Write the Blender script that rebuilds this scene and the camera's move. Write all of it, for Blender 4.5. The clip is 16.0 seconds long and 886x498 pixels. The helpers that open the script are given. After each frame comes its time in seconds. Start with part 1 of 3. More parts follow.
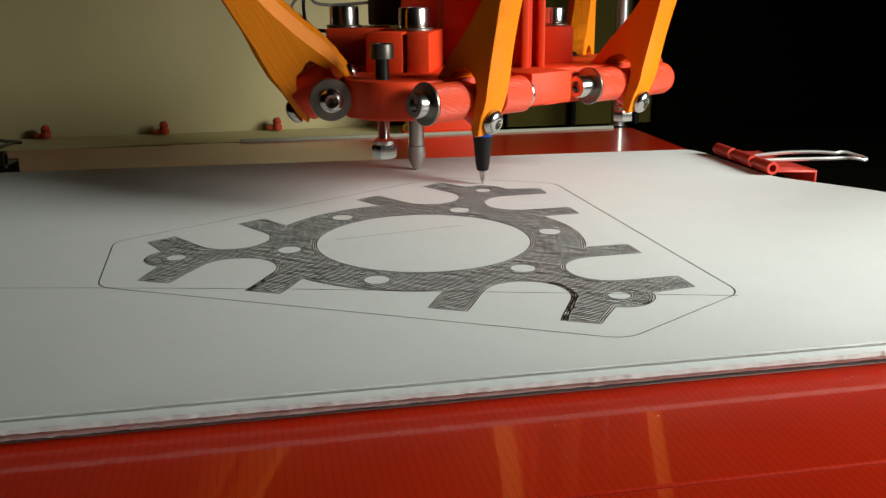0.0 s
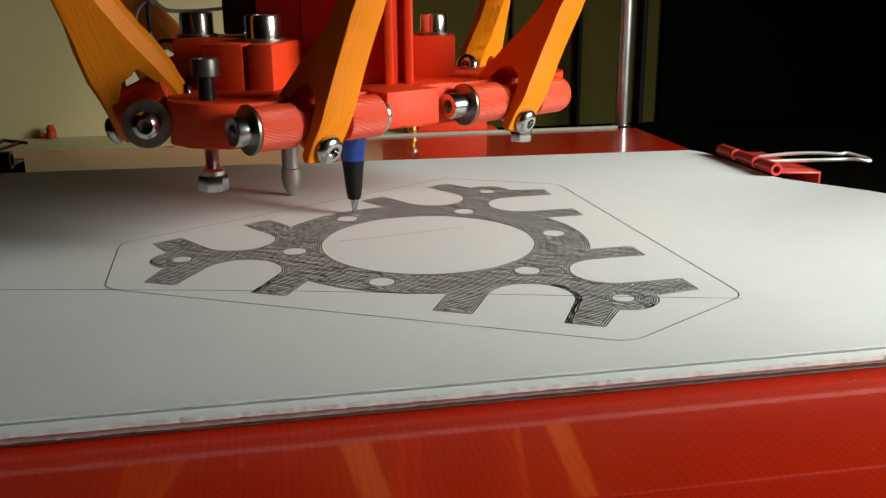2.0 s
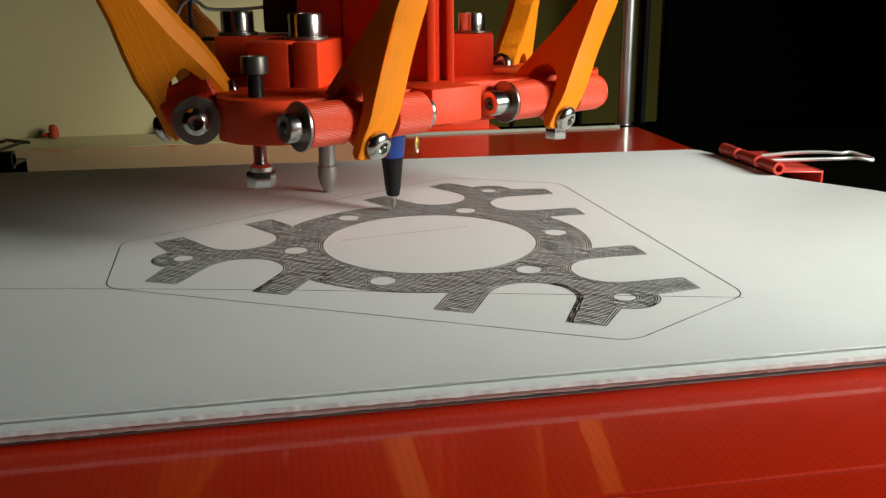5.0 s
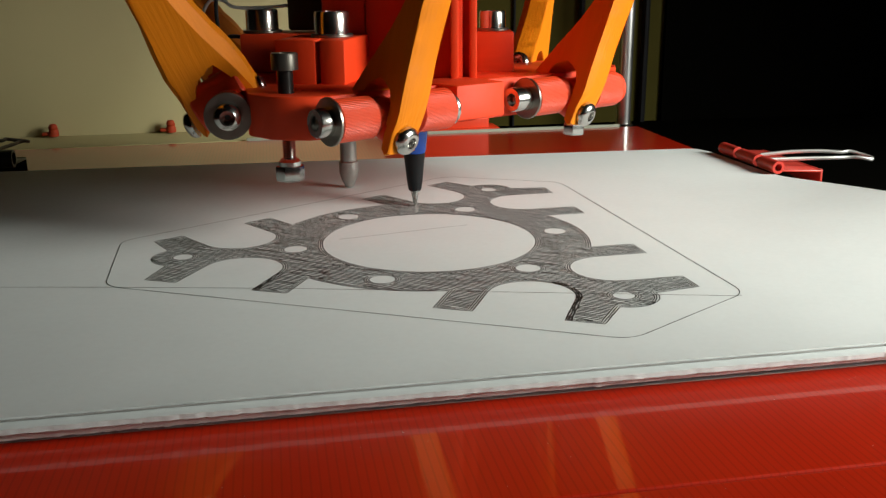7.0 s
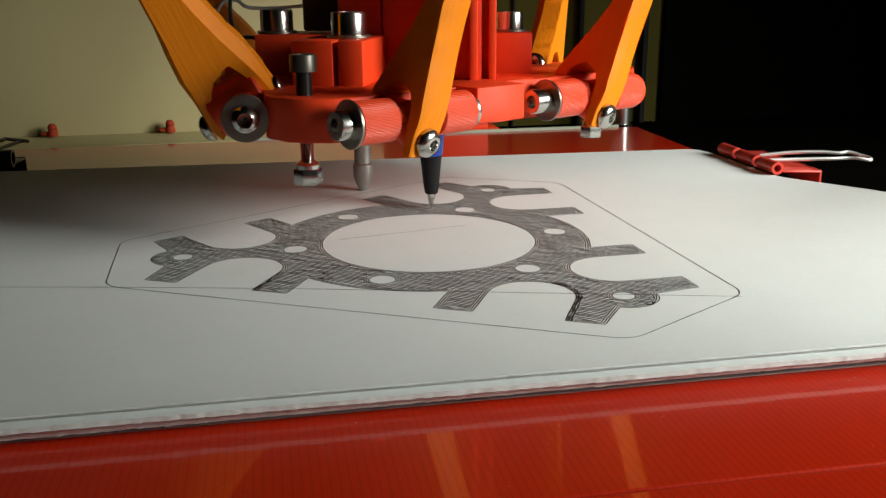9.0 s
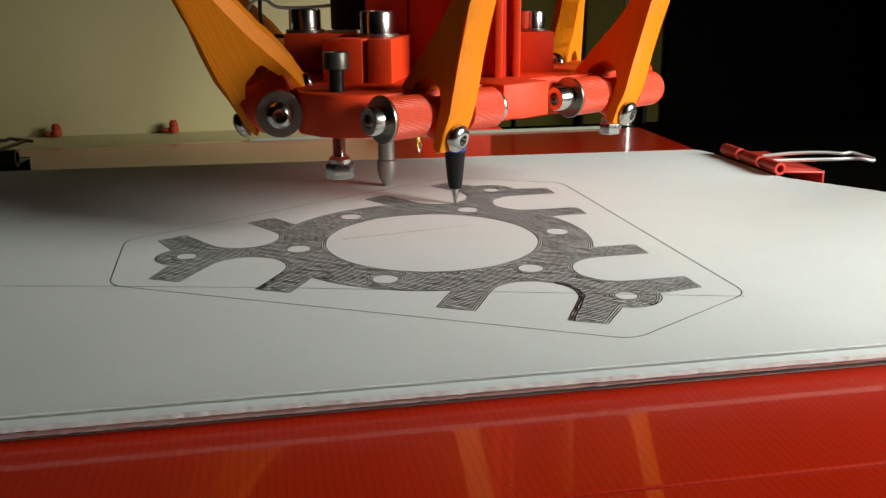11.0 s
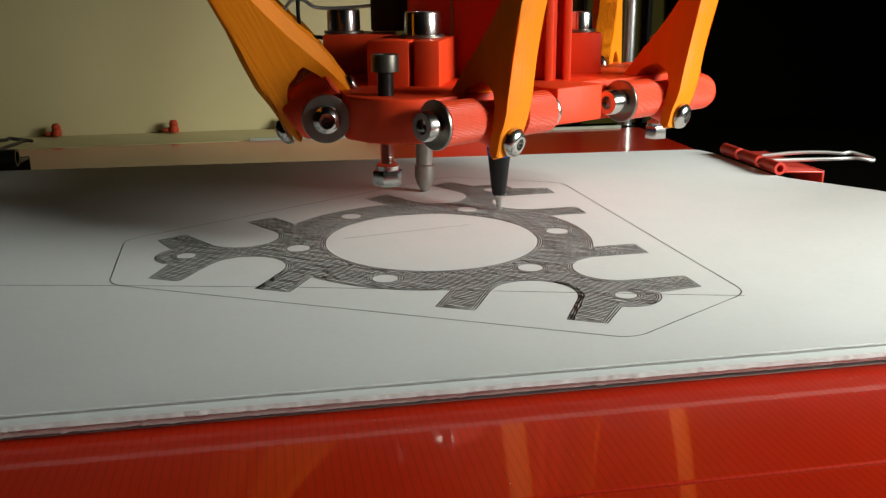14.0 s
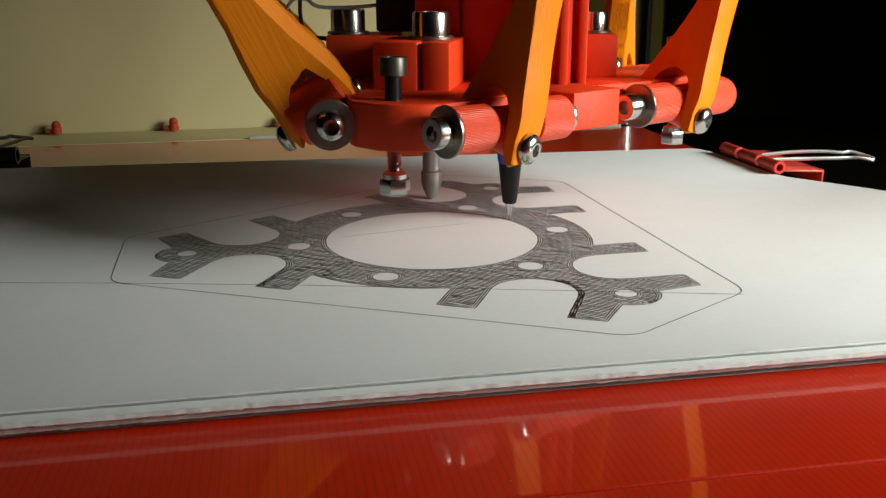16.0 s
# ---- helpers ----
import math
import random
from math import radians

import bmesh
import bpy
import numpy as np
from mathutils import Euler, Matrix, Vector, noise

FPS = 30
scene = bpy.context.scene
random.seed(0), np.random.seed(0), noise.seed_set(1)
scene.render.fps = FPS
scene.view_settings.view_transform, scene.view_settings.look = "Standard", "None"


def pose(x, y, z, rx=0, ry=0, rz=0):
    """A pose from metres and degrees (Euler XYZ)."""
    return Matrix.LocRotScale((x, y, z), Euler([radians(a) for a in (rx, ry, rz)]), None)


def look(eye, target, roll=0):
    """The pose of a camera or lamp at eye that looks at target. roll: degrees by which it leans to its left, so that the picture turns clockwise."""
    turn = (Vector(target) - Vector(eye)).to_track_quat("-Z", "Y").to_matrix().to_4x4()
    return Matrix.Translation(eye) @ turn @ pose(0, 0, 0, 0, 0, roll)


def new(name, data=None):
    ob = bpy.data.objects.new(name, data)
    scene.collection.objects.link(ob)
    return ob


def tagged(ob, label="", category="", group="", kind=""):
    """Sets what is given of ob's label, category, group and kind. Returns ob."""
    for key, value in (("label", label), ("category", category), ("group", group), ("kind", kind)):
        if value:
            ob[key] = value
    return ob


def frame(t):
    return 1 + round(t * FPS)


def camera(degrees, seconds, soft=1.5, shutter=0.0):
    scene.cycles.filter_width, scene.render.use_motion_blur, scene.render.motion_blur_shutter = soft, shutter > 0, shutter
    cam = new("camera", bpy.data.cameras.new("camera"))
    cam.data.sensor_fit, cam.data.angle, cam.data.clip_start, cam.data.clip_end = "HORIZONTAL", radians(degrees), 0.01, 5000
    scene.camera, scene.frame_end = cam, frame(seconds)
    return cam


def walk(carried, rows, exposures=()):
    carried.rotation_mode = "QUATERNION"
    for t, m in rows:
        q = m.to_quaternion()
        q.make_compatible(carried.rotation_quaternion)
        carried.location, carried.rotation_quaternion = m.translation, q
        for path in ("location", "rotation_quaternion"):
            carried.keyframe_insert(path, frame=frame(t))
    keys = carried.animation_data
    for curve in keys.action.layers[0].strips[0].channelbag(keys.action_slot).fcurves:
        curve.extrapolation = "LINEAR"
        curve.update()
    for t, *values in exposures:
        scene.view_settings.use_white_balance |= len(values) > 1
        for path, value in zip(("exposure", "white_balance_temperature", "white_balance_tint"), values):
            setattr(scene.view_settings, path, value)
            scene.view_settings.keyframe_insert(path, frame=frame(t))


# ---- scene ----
MM = 0.001
cam = camera(50.8, 16.0, soft=1.3)
# seconds, place in millimetres, turn in degrees
CAM_PATH = [
    (0, 4.87, -278.23, 77.04, 73.982, 0.442, -0.345),
    (0.5, 5.69, -278.32, 77.96, 73.864, 0.500, -0.184),
    (1, 5.36, -278.33, 78.13, 73.871, 0.452, -0.101),
    (1.5, 5.56, -278.70, 77.79, 73.940, 0.462, 0.061),
    (2, 4.53, -278.88, 78.60, 73.827, 0.431, -0.129),
    (2.5, 5.30, -278.57, 78.38, 73.797, 0.454, -0.051),
    (3, 5.18, -278.34, 78.51, 73.726, 0.490, 0.022),
    (3.5, 5.09, -278.61, 78.41, 73.849, 0.470, 0.000),
    (4, 5.08, -278.70, 78.46, 73.843, 0.482, 0.041),
    (6.5, 4.87, -278.90, 77.99, 73.813, 0.492, 0.042),
    (7, 5.15, -279.04, 78.09, 73.800, 0.491, 0.041),
    (7.5, 5.13, -279.11, 78.10, 73.751, 0.391, 0.163),
    (8, 4.69, -279.17, 78.10, 73.874, 0.449, 0.103),
    (8.5, 4.66, -279.29, 77.80, 73.843, 0.404, 0.006),
    (9, 4.72, -279.19, 78.13, 73.818, 0.405, -0.036),
    (11.5, 4.56, -279.92, 78.02, 73.868, 0.370, 0.152),
    (12, 4.66, -279.82, 78.05, 73.755, 0.345, 0.134),
    (12.5, 4.63, -279.82, 78.04, 73.810, 0.357, 0.178),
    (13, 4.54, -279.86, 77.69, 73.765, 0.366, 0.060),
    (13.5, 4.69, -280.09, 77.78, 73.844, 0.355, 0.156),
    (14, 4.69, -279.99, 77.80, 73.882, 0.367, 0.139),
    (14.5, 4.52, -280.15, 78.09, 73.819, 0.311, 0.202),
    (15, 4.38, -280.27, 77.51, 73.877, 0.343, 0.114),
    (15.5, 4.46, -280.28, 77.79, 73.854, 0.301, 0.176),
    (16, 4.32, -280.42, 77.82, 73.795, 0.252, 0.115),
]
walk(cam, [(t, pose(x * MM, y * MM, z * MM, rx, ry, rz)) for t, x, y, z, rx, ry, rz in CAM_PATH])

# ---- light ----
world = bpy.data.worlds.new("world")
scene.world = world
world.use_nodes = True
wn = world.node_tree.nodes
wsky = wn.new("ShaderNodeTexSky")
wsky.sky_type, wsky.sun_disc, wsky.sun_elevation, wsky.sun_rotation = "NISHITA", False, radians(30), radians(110)
world.node_tree.links.new(wsky.outputs[0], wn["Background"].inputs[0])
wn["Background"].inputs[1].default_value = 0.05
scene.view_settings.exposure = 0.0

WINDOW = (0.515, -0.145, 0.200)          # middle of the window's opening in the right-hand wall
lamp = bpy.data.lights.new("window_daylight", "AREA")
lamp.shape, lamp.size, lamp.size_y, lamp.energy, lamp.color = "RECTANGLE", 0.29, 0.19, 1.17, (0.98, 1.0, 0.92)
lamp.spread = radians(66)
lamp_ob = new("window_daylight", lamp)
lamp_ob.matrix_world = look(WINDOW, (0.20, 0.0, 0.0))

# ---- materials ----


def material(name, base, rough=0.5, metal=0.0, coat=0.0, var=0.12, scale=300.0, bump=0.0, bump_scale=900.0, spec=0.5,
             dark=None, stain=0.0):
    """A node material with colour variation at two scales and fine relief."""
    m = bpy.data.materials.new(name)
    m.use_nodes = True
    nt = m.node_tree
    b = nt.nodes["Principled BSDF"]
    b.inputs["Roughness"].default_value = rough
    b.inputs["Metallic"].default_value = metal
    b.inputs["Coat Weight"].default_value = coat
    b.inputs["Coat Roughness"].default_value = 0.04
    b.inputs["Specular IOR Level"].default_value = spec
    tc = nt.nodes.new("ShaderNodeTexCoord")
    n1 = nt.nodes.new("ShaderNodeTexNoise")
    n1.inputs["Scale"].default_value, n1.inputs["Detail"].default_value = scale, 6
    n2 = nt.nodes.new("ShaderNodeTexNoise")
    n2.inputs["Scale"].default_value, n2.inputs["Detail"].default_value = scale / 9, 3
    add = nt.nodes.new("ShaderNodeMath")
    add.operation = "ADD"
    half = nt.nodes.new("ShaderNodeMath")
    half.operation, half.inputs[1].default_value = "MULTIPLY", 0.5
    mix = nt.nodes.new("ShaderNodeMix")
    mix.data_type = "RGBA"
    lo = dark or [c * (1 - 2.2 * var) for c in base]
    hi = [min(1, c * (1 + 1.2 * var)) for c in base]
    mix.inputs[6].default_value, mix.inputs[7].default_value = (*lo, 1), (*hi, 1)
    ln = nt.links.new
    ln(tc.outputs["Object"], n1.inputs["Vector"]), ln(tc.outputs["Object"], n2.inputs["Vector"])
    ln(n1.outputs["Fac"], add.inputs[0]), ln(n2.outputs["Fac"], add.inputs[1])
    ln(add.outputs[0], half.inputs[0]), ln(half.outputs[0], mix.inputs[0])
    ln(mix.outputs[2], b.inputs["Base Color"])
    rr = nt.nodes.new("ShaderNodeMapRange")
    rr.inputs[3].default_value, rr.inputs[4].default_value = max(0.02, rough - 0.1), min(1, rough + 0.1)
    ln(n2.outputs["Fac"], rr.inputs[0]), ln(rr.outputs[0], b.inputs["Roughness"])
    if bump:
        n3 = nt.nodes.new("ShaderNodeTexNoise")
        n3.inputs["Scale"].default_value, n3.inputs["Detail"].default_value = bump_scale, 4
        bp = nt.nodes.new("ShaderNodeBump")
        bp.inputs["Strength"].default_value, bp.inputs["Distance"].default_value = bump, 0.0004
        ln(tc.outputs["Object"], n3.inputs["Vector"]), ln(n3.outputs["Fac"], bp.inputs["Height"])
        ln(bp.outputs[0], b.inputs["Normal"])
    return m


def layered(m, axis, pitch, depth, strength=0.6):
    """Print layers: fine ridges along one local axis, over the material's own relief."""
    nt = m.node_tree
    b = nt.nodes["Principled BSDF"]
    tc = nt.nodes.new("ShaderNodeTexCoord")
    wave = nt.nodes.new("ShaderNodeTexWave")
    wave.bands_direction = axis
    wave.inputs["Scale"].default_value = 2 * math.pi / (20 * pitch)
    wave.inputs["Distortion"].default_value, wave.inputs["Detail"].default_value = 3.5, 3
    wave.inputs["Detail Scale"].default_value = 0.4
    bp = nt.nodes.new("ShaderNodeBump")
    bp.inputs["Strength"].default_value, bp.inputs["Distance"].default_value = strength, depth
    nt.links.new(tc.outputs["Object"], wave.inputs["Vector"])
    nt.links.new(wave.outputs["Fac"], bp.inputs["Height"])
    old = b.inputs["Normal"].links
    if old:
        nt.links.new(old[0].from_socket, bp.inputs["Normal"])
    nt.links.new(bp.outputs[0], b.inputs["Normal"])
    return m


PAPER = material("paper", (0.65, 0.685, 0.675), 0.85, var=0.045, scale=500, bump=0.12, bump_scale=2500, spec=0.2)
BOARD = material("board_edge", (0.66, 0.62, 0.60), 0.9, var=0.06, scale=1500, bump=0.3, bump_scale=1800, spec=0.2)
INK = material("black_ink", (0.014, 0.019, 0.016), 0.5, var=0.3, scale=300)
RED = layered(material("red_plastic", (0.78, 0.052, 0.010), 0.48, var=0.08, scale=260, bump=0.07, bump_scale=1500, spec=0.3), "Z", 0.0003, 0.0001, 0.35)
RED_LAYERS = layered(material("red_plastic_layers", (0.80, 0.070, 0.020), 0.42, var=0.12, scale=500, bump=0.4, bump_scale=2200, spec=0.5), "Z", 0.00040, 0.00018, 0.8)
def streaked(m, stretch):
    """Draws the colour grain out along one axis, as filed print layers show."""
    nt = m.node_tree
    mp = nt.nodes.new("ShaderNodeMapping")
    mp.inputs["Scale"].default_value = stretch
    tc = [n for n in nt.nodes if n.bl_idname == "ShaderNodeTexCoord"][0]
    noises = [n for n in nt.nodes if n.bl_idname == "ShaderNodeTexNoise"]
    nt.links.new(tc.outputs["Object"], mp.inputs["Vector"])
    for n in noises:
        nt.links.new(mp.outputs[0], n.inputs["Vector"])
    return m


ORANGE = streaked(layered(material("orange_plastic", (0.76, 0.215, 0.006), 0.50, var=0.10, scale=260, bump=0.5, bump_scale=500, spec=0.15), "Y", 0.0011, 0.0001, 0.12), (2.0, 2.0, 0.12))
STEEL = material("bright_steel", (0.62, 0.61, 0.58), 0.22, metal=1.0, var=0.08, scale=700)
ZINC = material("zinc_steel", (0.33, 0.31, 0.27), 0.36, metal=1.0, var=0.15, scale=500)
NOZZLE = material("brushed_grey_metal", (0.48, 0.47, 0.44), 0.42, metal=0.75, var=0.15, scale=500)
BLACK_STEEL = material("black_steel", (0.03, 0.028, 0.026), 0.35, metal=0.6, var=0.2, scale=500)
SOCKET = material("dark_socket", (0.02, 0.02, 0.02), 0.5, metal=0.5, var=0.1)
BLACK_PLASTIC = material("black_plastic", (0.008, 0.008, 0.009), 0.4, var=0.1, spec=0.25)
# brown of the block that stands in for shade on the head
SHADE_BROWN = material("shade_brown", (0.050, 0.034, 0.014), 0.6, var=0.15, spec=0.2)
BLUE = material("blue_plastic", (0.015, 0.075, 0.42), 0.25, var=0.05)
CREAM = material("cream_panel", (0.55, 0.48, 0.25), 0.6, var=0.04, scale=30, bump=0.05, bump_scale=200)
# dark olive: the shade on this stretch of panel is in the colour
SHADED_OLIVE = material("shaded_olive_panel", (0.050, 0.042, 0.007), 0.8, var=0.12, scale=40, spec=0.08)
# near-black colour: the backdrop's lack of light is put into it
NEAR_BLACK = material("near_black", (0.0019, 0.0018, 0.0014), 0.95, var=0.2, scale=60, spec=0.0)
# bracket red, darkened for the shade by the back panel
SHADED_RED = material("shaded_red_plastic", (0.42, 0.050, 0.016), 0.6, var=0.15, spec=0.2)
CLIP_RED = material("red_clip_paint", (0.52, 0.05, 0.035), 0.3, var=0.08)
ROD = material("ground_steel_rod", (0.82, 0.82, 0.80), 0.32, metal=1.0, var=0.05)
WIRE = material("satin_wire", (0.80, 0.80, 0.77), 0.36, metal=0.85, var=0.05)
BRASS = material("brass", (0.70, 0.50, 0.12), 0.35, metal=1.0, var=0.1)
ROOM = material("room_wall_paint", (0.045, 0.04, 0.034), 0.9, var=0.05, scale=8)
WOOD = material("dark_table_wood", (0.10, 0.06, 0.035), 0.6, var=0.2, scale=40)
GLASSY = material("clear_edge", (0.40, 0.43, 0.34), 0.2, var=0.15, scale=200)
DULL = material("dull_steel", (0.11, 0.10, 0.085), 0.4, metal=0.8, var=0.15)


def bed_material():
    """Glossy red sheet with fine ribs across it."""
    m = material("red_glossy_sheet", (0.52, 0.019, 0.002), 0.35, coat=0.7, var=0.10, scale=60)
    nt = m.node_tree
    b = nt.nodes["Principled BSDF"]
    tc = nt.nodes.new("ShaderNodeTexCoord")
    wave = nt.nodes.new("ShaderNodeTexWave")
    wave.bands_direction = "X"
    wave.inputs["Scale"].default_value = 2 * math.pi / (20 * 0.00165)
    wave.inputs["Distortion"].default_value = 0.0
    ramp = nt.nodes.new("ShaderNodeValToRGB")
    ramp.color_ramp.elements[0].position, ramp.color_ramp.elements[0].color = 0.02, (0.62, 0.55, 0.55, 1)
    ramp.color_ramp.elements[1].position, ramp.color_ramp.elements[1].color = 0.22, (1, 1, 1, 1)
    mul = nt.nodes.new("ShaderNodeMix")
    mul.data_type, mul.blend_type = "RGBA", "MULTIPLY"
    mul.inputs[0].default_value = 0.55
    src = b.inputs["Base Color"].links[0].from_socket
    ln = nt.links.new
    ln(tc.outputs["Object"], wave.inputs["Vector"]), ln(wave.outputs["Fac"], ramp.inputs[0])
    ln(src, mul.inputs[6]), ln(ramp.outputs[0], mul.inputs[7]), ln(mul.outputs[2], b.inputs["Base Color"])
    return m


BED = bed_material()

# ---- mesh helpers, all in millimetres ----


def mesh_of(name, bm, mat, smooth=None):
    bmesh.ops.scale(bm, vec=(MM, MM, MM), verts=bm.verts)
    bmesh.ops.recalc_face_normals(bm, faces=bm.faces)
    me = bpy.data.meshes.new(name)
    bm.to_mesh(me)
    bm.free()
    me.materials.append(mat)
    if smooth is not None:
        me.shade_smooth()
        me.set_sharp_from_angle(angle=radians(smooth))
    return me


def part(name, bm, mat, parent=None, label="", smooth=35):
    ob = new(name, mesh_of(name, bm, mat, smooth))
    if parent:
        ob.parent = parent
    return tagged(ob, label) if label else ob


def empty(name, label, category, group="", kind=""):
    return tagged(new(name), label, category, group, kind)


def move(bm, m):
    bmesh.ops.transform(bm, matrix=m, verts=bm.verts)
    return bm


def box(x0, x1, y0, y1, z0, z1, bevel=0.0, seg=2):
    bm = bmesh.new()
    bmesh.ops.create_cube(bm, size=1)
    bmesh.ops.scale(bm, vec=(x1 - x0, y1 - y0, z1 - z0), verts=bm.verts)
    bmesh.ops.translate(bm, vec=((x0 + x1) / 2, (y0 + y1) / 2, (z0 + z1) / 2), verts=bm.verts)
    if bevel:
        bmesh.ops.bevel(bm, geom=bm.edges[:], offset=bevel, segments=seg, profile=0.5, affect="EDGES")
    return bm


def lathe(profile, n=32):
    """A turned solid round z from (radius, height) pairs; closed at both ends on the axis."""
    bm = bmesh.new()
    rings = []
    for r, z in profile:
        if r < 1e-6:
            rings.append([bm.verts.new((0, 0, z))])
        else:
            rings.append([bm.verts.new((r * math.cos(2 * math.pi * i / n), r * math.sin(2 * math.pi * i / n), z)) for i in range(n)])
    for a, b in zip(rings, rings[1:]):
        for i in range(n):
            j = (i + 1) % n
            if len(a) == 1 and len(b) == 1:
                break
            if len(a) == 1:
                bm.faces.new((a[0], b[i], b[j]))
            elif len(b) == 1:
                bm.faces.new((a[i], a[j], b[0]))
            else:
                bm.faces.new((a[i], a[j], b[j], b[i]))
    return bm


def prism(points, z0, z1, bevel=0.0):
    """A solid from a plan outline, between two heights."""
    bm = bmesh.new()
    low = [bm.verts.new((x, y, z0)) for x, y in points]
    top = [bm.verts.new((x, y, z1)) for x, y in points]
    n = len(points)
    caps = [bm.faces.new(low), bm.faces.new(top)]
    for i in range(n):
        bm.faces.new((low[i], low[(i + 1) % n], top[(i + 1) % n], top[i]))
    if bevel:
        edges = [e for f in caps for e in f.edges]
        bmesh.ops.bevel(bm, geom=edges, offset=bevel, segments=2, profile=0.5, affect="EDGES")
    return bm


def joined(*parts):
    out = bmesh.new()
    for p in parts:
        me = bpy.data.meshes.new("tmp")
        p.to_mesh(me)
        p.free()
        out.from_mesh(me)
        bpy.data.meshes.remove(me)
    return out


def hexagon(across_flats, turn=0.0):
    r = across_flats / math.sqrt(3)
    return [(r * math.cos(radians(60 * i + turn)), r * math.sin(radians(60 * i + turn))) for i in range(6)]


def hex_nut(af, h):
    bm = prism(hexagon(af), 0, h)
    bmesh.ops.bevel(bm, geom=[e for e in bm.edges if abs(e.verts[0].co.z - e.verts[1].co.z) < 1e-6], offset=0.45, segments=2, profile=0.5, affect="EDGES")
    return bm


def tube(points, r, n=8):
    """A round wire along a chain of points."""
    bm = bmesh.new()
    pts = [Vector(p) for p in points]
    rings = []
    up = Vector((0.13, 0.21, 1)).normalized()
    for i, p in enumerate(pts):
        d = (pts[min(i + 1, len(pts) - 1)] - pts[max(i - 1, 0)]).normalized()
        u = d.cross(up).normalized()
        v = d.cross(u)
        rings.append([bm.verts.new(p + r * (math.cos(2 * math.pi * k / n) * u + math.sin(2 * math.pi * k / n) * v)) for k in range(n)])
    for a, b in zip(rings, rings[1:]):
        for k in range(n):
            bm.faces.new((a[k], a[(k + 1) % n], b[(k + 1) % n], b[k]))
    bm.faces.new(rings[0]), bm.faces.new(rings[-1])
    return bm


def spline(ctrl, steps=10):
    """Points of a smooth curve through control points."""
    c = [Vector(p) for p in ctrl]
    c = [2 * c[0] - c[1], *c, 2 * c[-1] - c[-2]]
    out = []
    for i in range(1, len(c) - 2):
        p0, p1, p2, p3 = c[i - 1:i + 3]
        for k in range(steps):
            t = k / steps
            out.append(0.5 * (2 * p1 + (p2 - p0) * t + (2 * p0 - 5 * p1 + 4 * p2 - p3) * t * t + (3 * p1 - p0 - 3 * p2 + p3) * t ** 3))
    out.append(c[-2])
    return out


def aim(place, way):
    """A pose in millimetres at place, whose z axis goes along way."""
    return Matrix.Translation(Vector(place)) @ Vector(way).to_track_quat("Z", "Y").to_matrix().to_4x4()


# ---- room and machine frame ----
AXIS = 10.5                               # the machine stands turned by this much
FRAME = Matrix.Rotation(radians(AXIS), 4, "Z")


def structure(name, bm, mat, label, category, turn=True, smooth=None):
    if turn:
        move(bm, FRAME)
    return tagged(part(name, bm, mat, None, "", smooth), label, category, kind="structure")


def room():
    x0, x1, y0, y1, z0, z1, w = -1300, 530, -1500, 1300, -760, 1700, 80
    structure("floor", box(x0 - w, x1 + w, y0 - w, y1 + w, z0 - w, z0), WOOD, "dark wooden floor of the dim room", "floor", False)
    tagged(part("ceiling", box(x0 - w, x1 + w, y0 - w, y1 + w, z1, z1 + w), ROOM, None), "dull painted ceiling of the room", "ceiling", kind="structure")
    structure("wall_west", box(x0 - w, x0, y0, y1, z0, z1), ROOM, "dull painted room wall", "wall", False)
    structure("wall_north", box(x0, x1, y1, y1 + w, z0, z1), ROOM, "dull painted room wall", "wall", False)
    structure("wall_south", box(x0, x1, y0 - w, y0, z0, z1), ROOM, "dull painted room wall", "wall", False)
    wy0, wy1, wz0, wz1 = -330, 40, 70, 330
    walls = joined(box(x1, x1 + w, y0, wy0, z0, z1), box(x1, x1 + w, wy1, y1, z0, z1),
                   box(x1, x1 + w, wy0, wy1, z0, wz0), box(x1, x1 + w, wy0, wy1, wz1, z1))
    structure("wall_east", walls, ROOM, "dull painted room wall with a window", "wall", False)
    win = empty("window_1", "small window in the room wall letting in daylight", "window", kind="structure")
    for a in ((wy0, wy0 + 30, wz0, wz1), (wy1 - 30, wy1, wz0, wz1)):
        part("window_frame", box(x1 + 10, x1 + 60, *a, 2), PAPER, win, "white painted frame")
    for a in ((wy0 + 31, wy1 - 31, wz0, wz0 + 30), (wy0 + 31, wy1 - 31, wz1 - 30, wz1)):
        part("window_frame", box(x1 + 10, x1 + 60, *a, 2), PAPER, win, "white painted frame")
    table = empty("table", "dark wooden table under the machine", "table")
    part("tabletop", box(-700, 425, -520, 620, -80, -45, 3), WOOD, table)
    for lx in (-680, 370):
        for ly in (-500, 550):
            part("leg", box(lx, lx + 50, ly, ly + 50, -760, -80.5, 3), WOOD, table)


room()

BED_Z = -5.6
structure("bed", box(-330, 163, -142.6, 236, BED_Z - 4, BED_Z, 0.4), BED, "glossy red ribbed plastic sheet on the machine bed", "bed", False)
structure("bed_lip", box(-330, 163, -300, -143.2, BED_Z - 4, BED_Z - 0.05, 0.4), BED, "front strip of the glossy red bed behind a fine seam", "bed", False)
bpy.data.objects["bed_lip"].rotation_euler = (0, 0, radians(AXIS))
bpy.data.objects["bed"].rotation_euler = (0, 0, radians(AXIS))
structure("trim_bed_edge", box(-60, 152, 236.3, 238.5, BED_Z - 4, BED_Z + 1.4, 0.3), GLASSY, "pale clear edge strip along the bed", "edge strip")
structure("machine_base", box(-330, 370, -300, 300, -44.5, BED_Z - 4.4, 1.5), NEAR_BLACK, "dark base under the bed of the machine", "machine base")
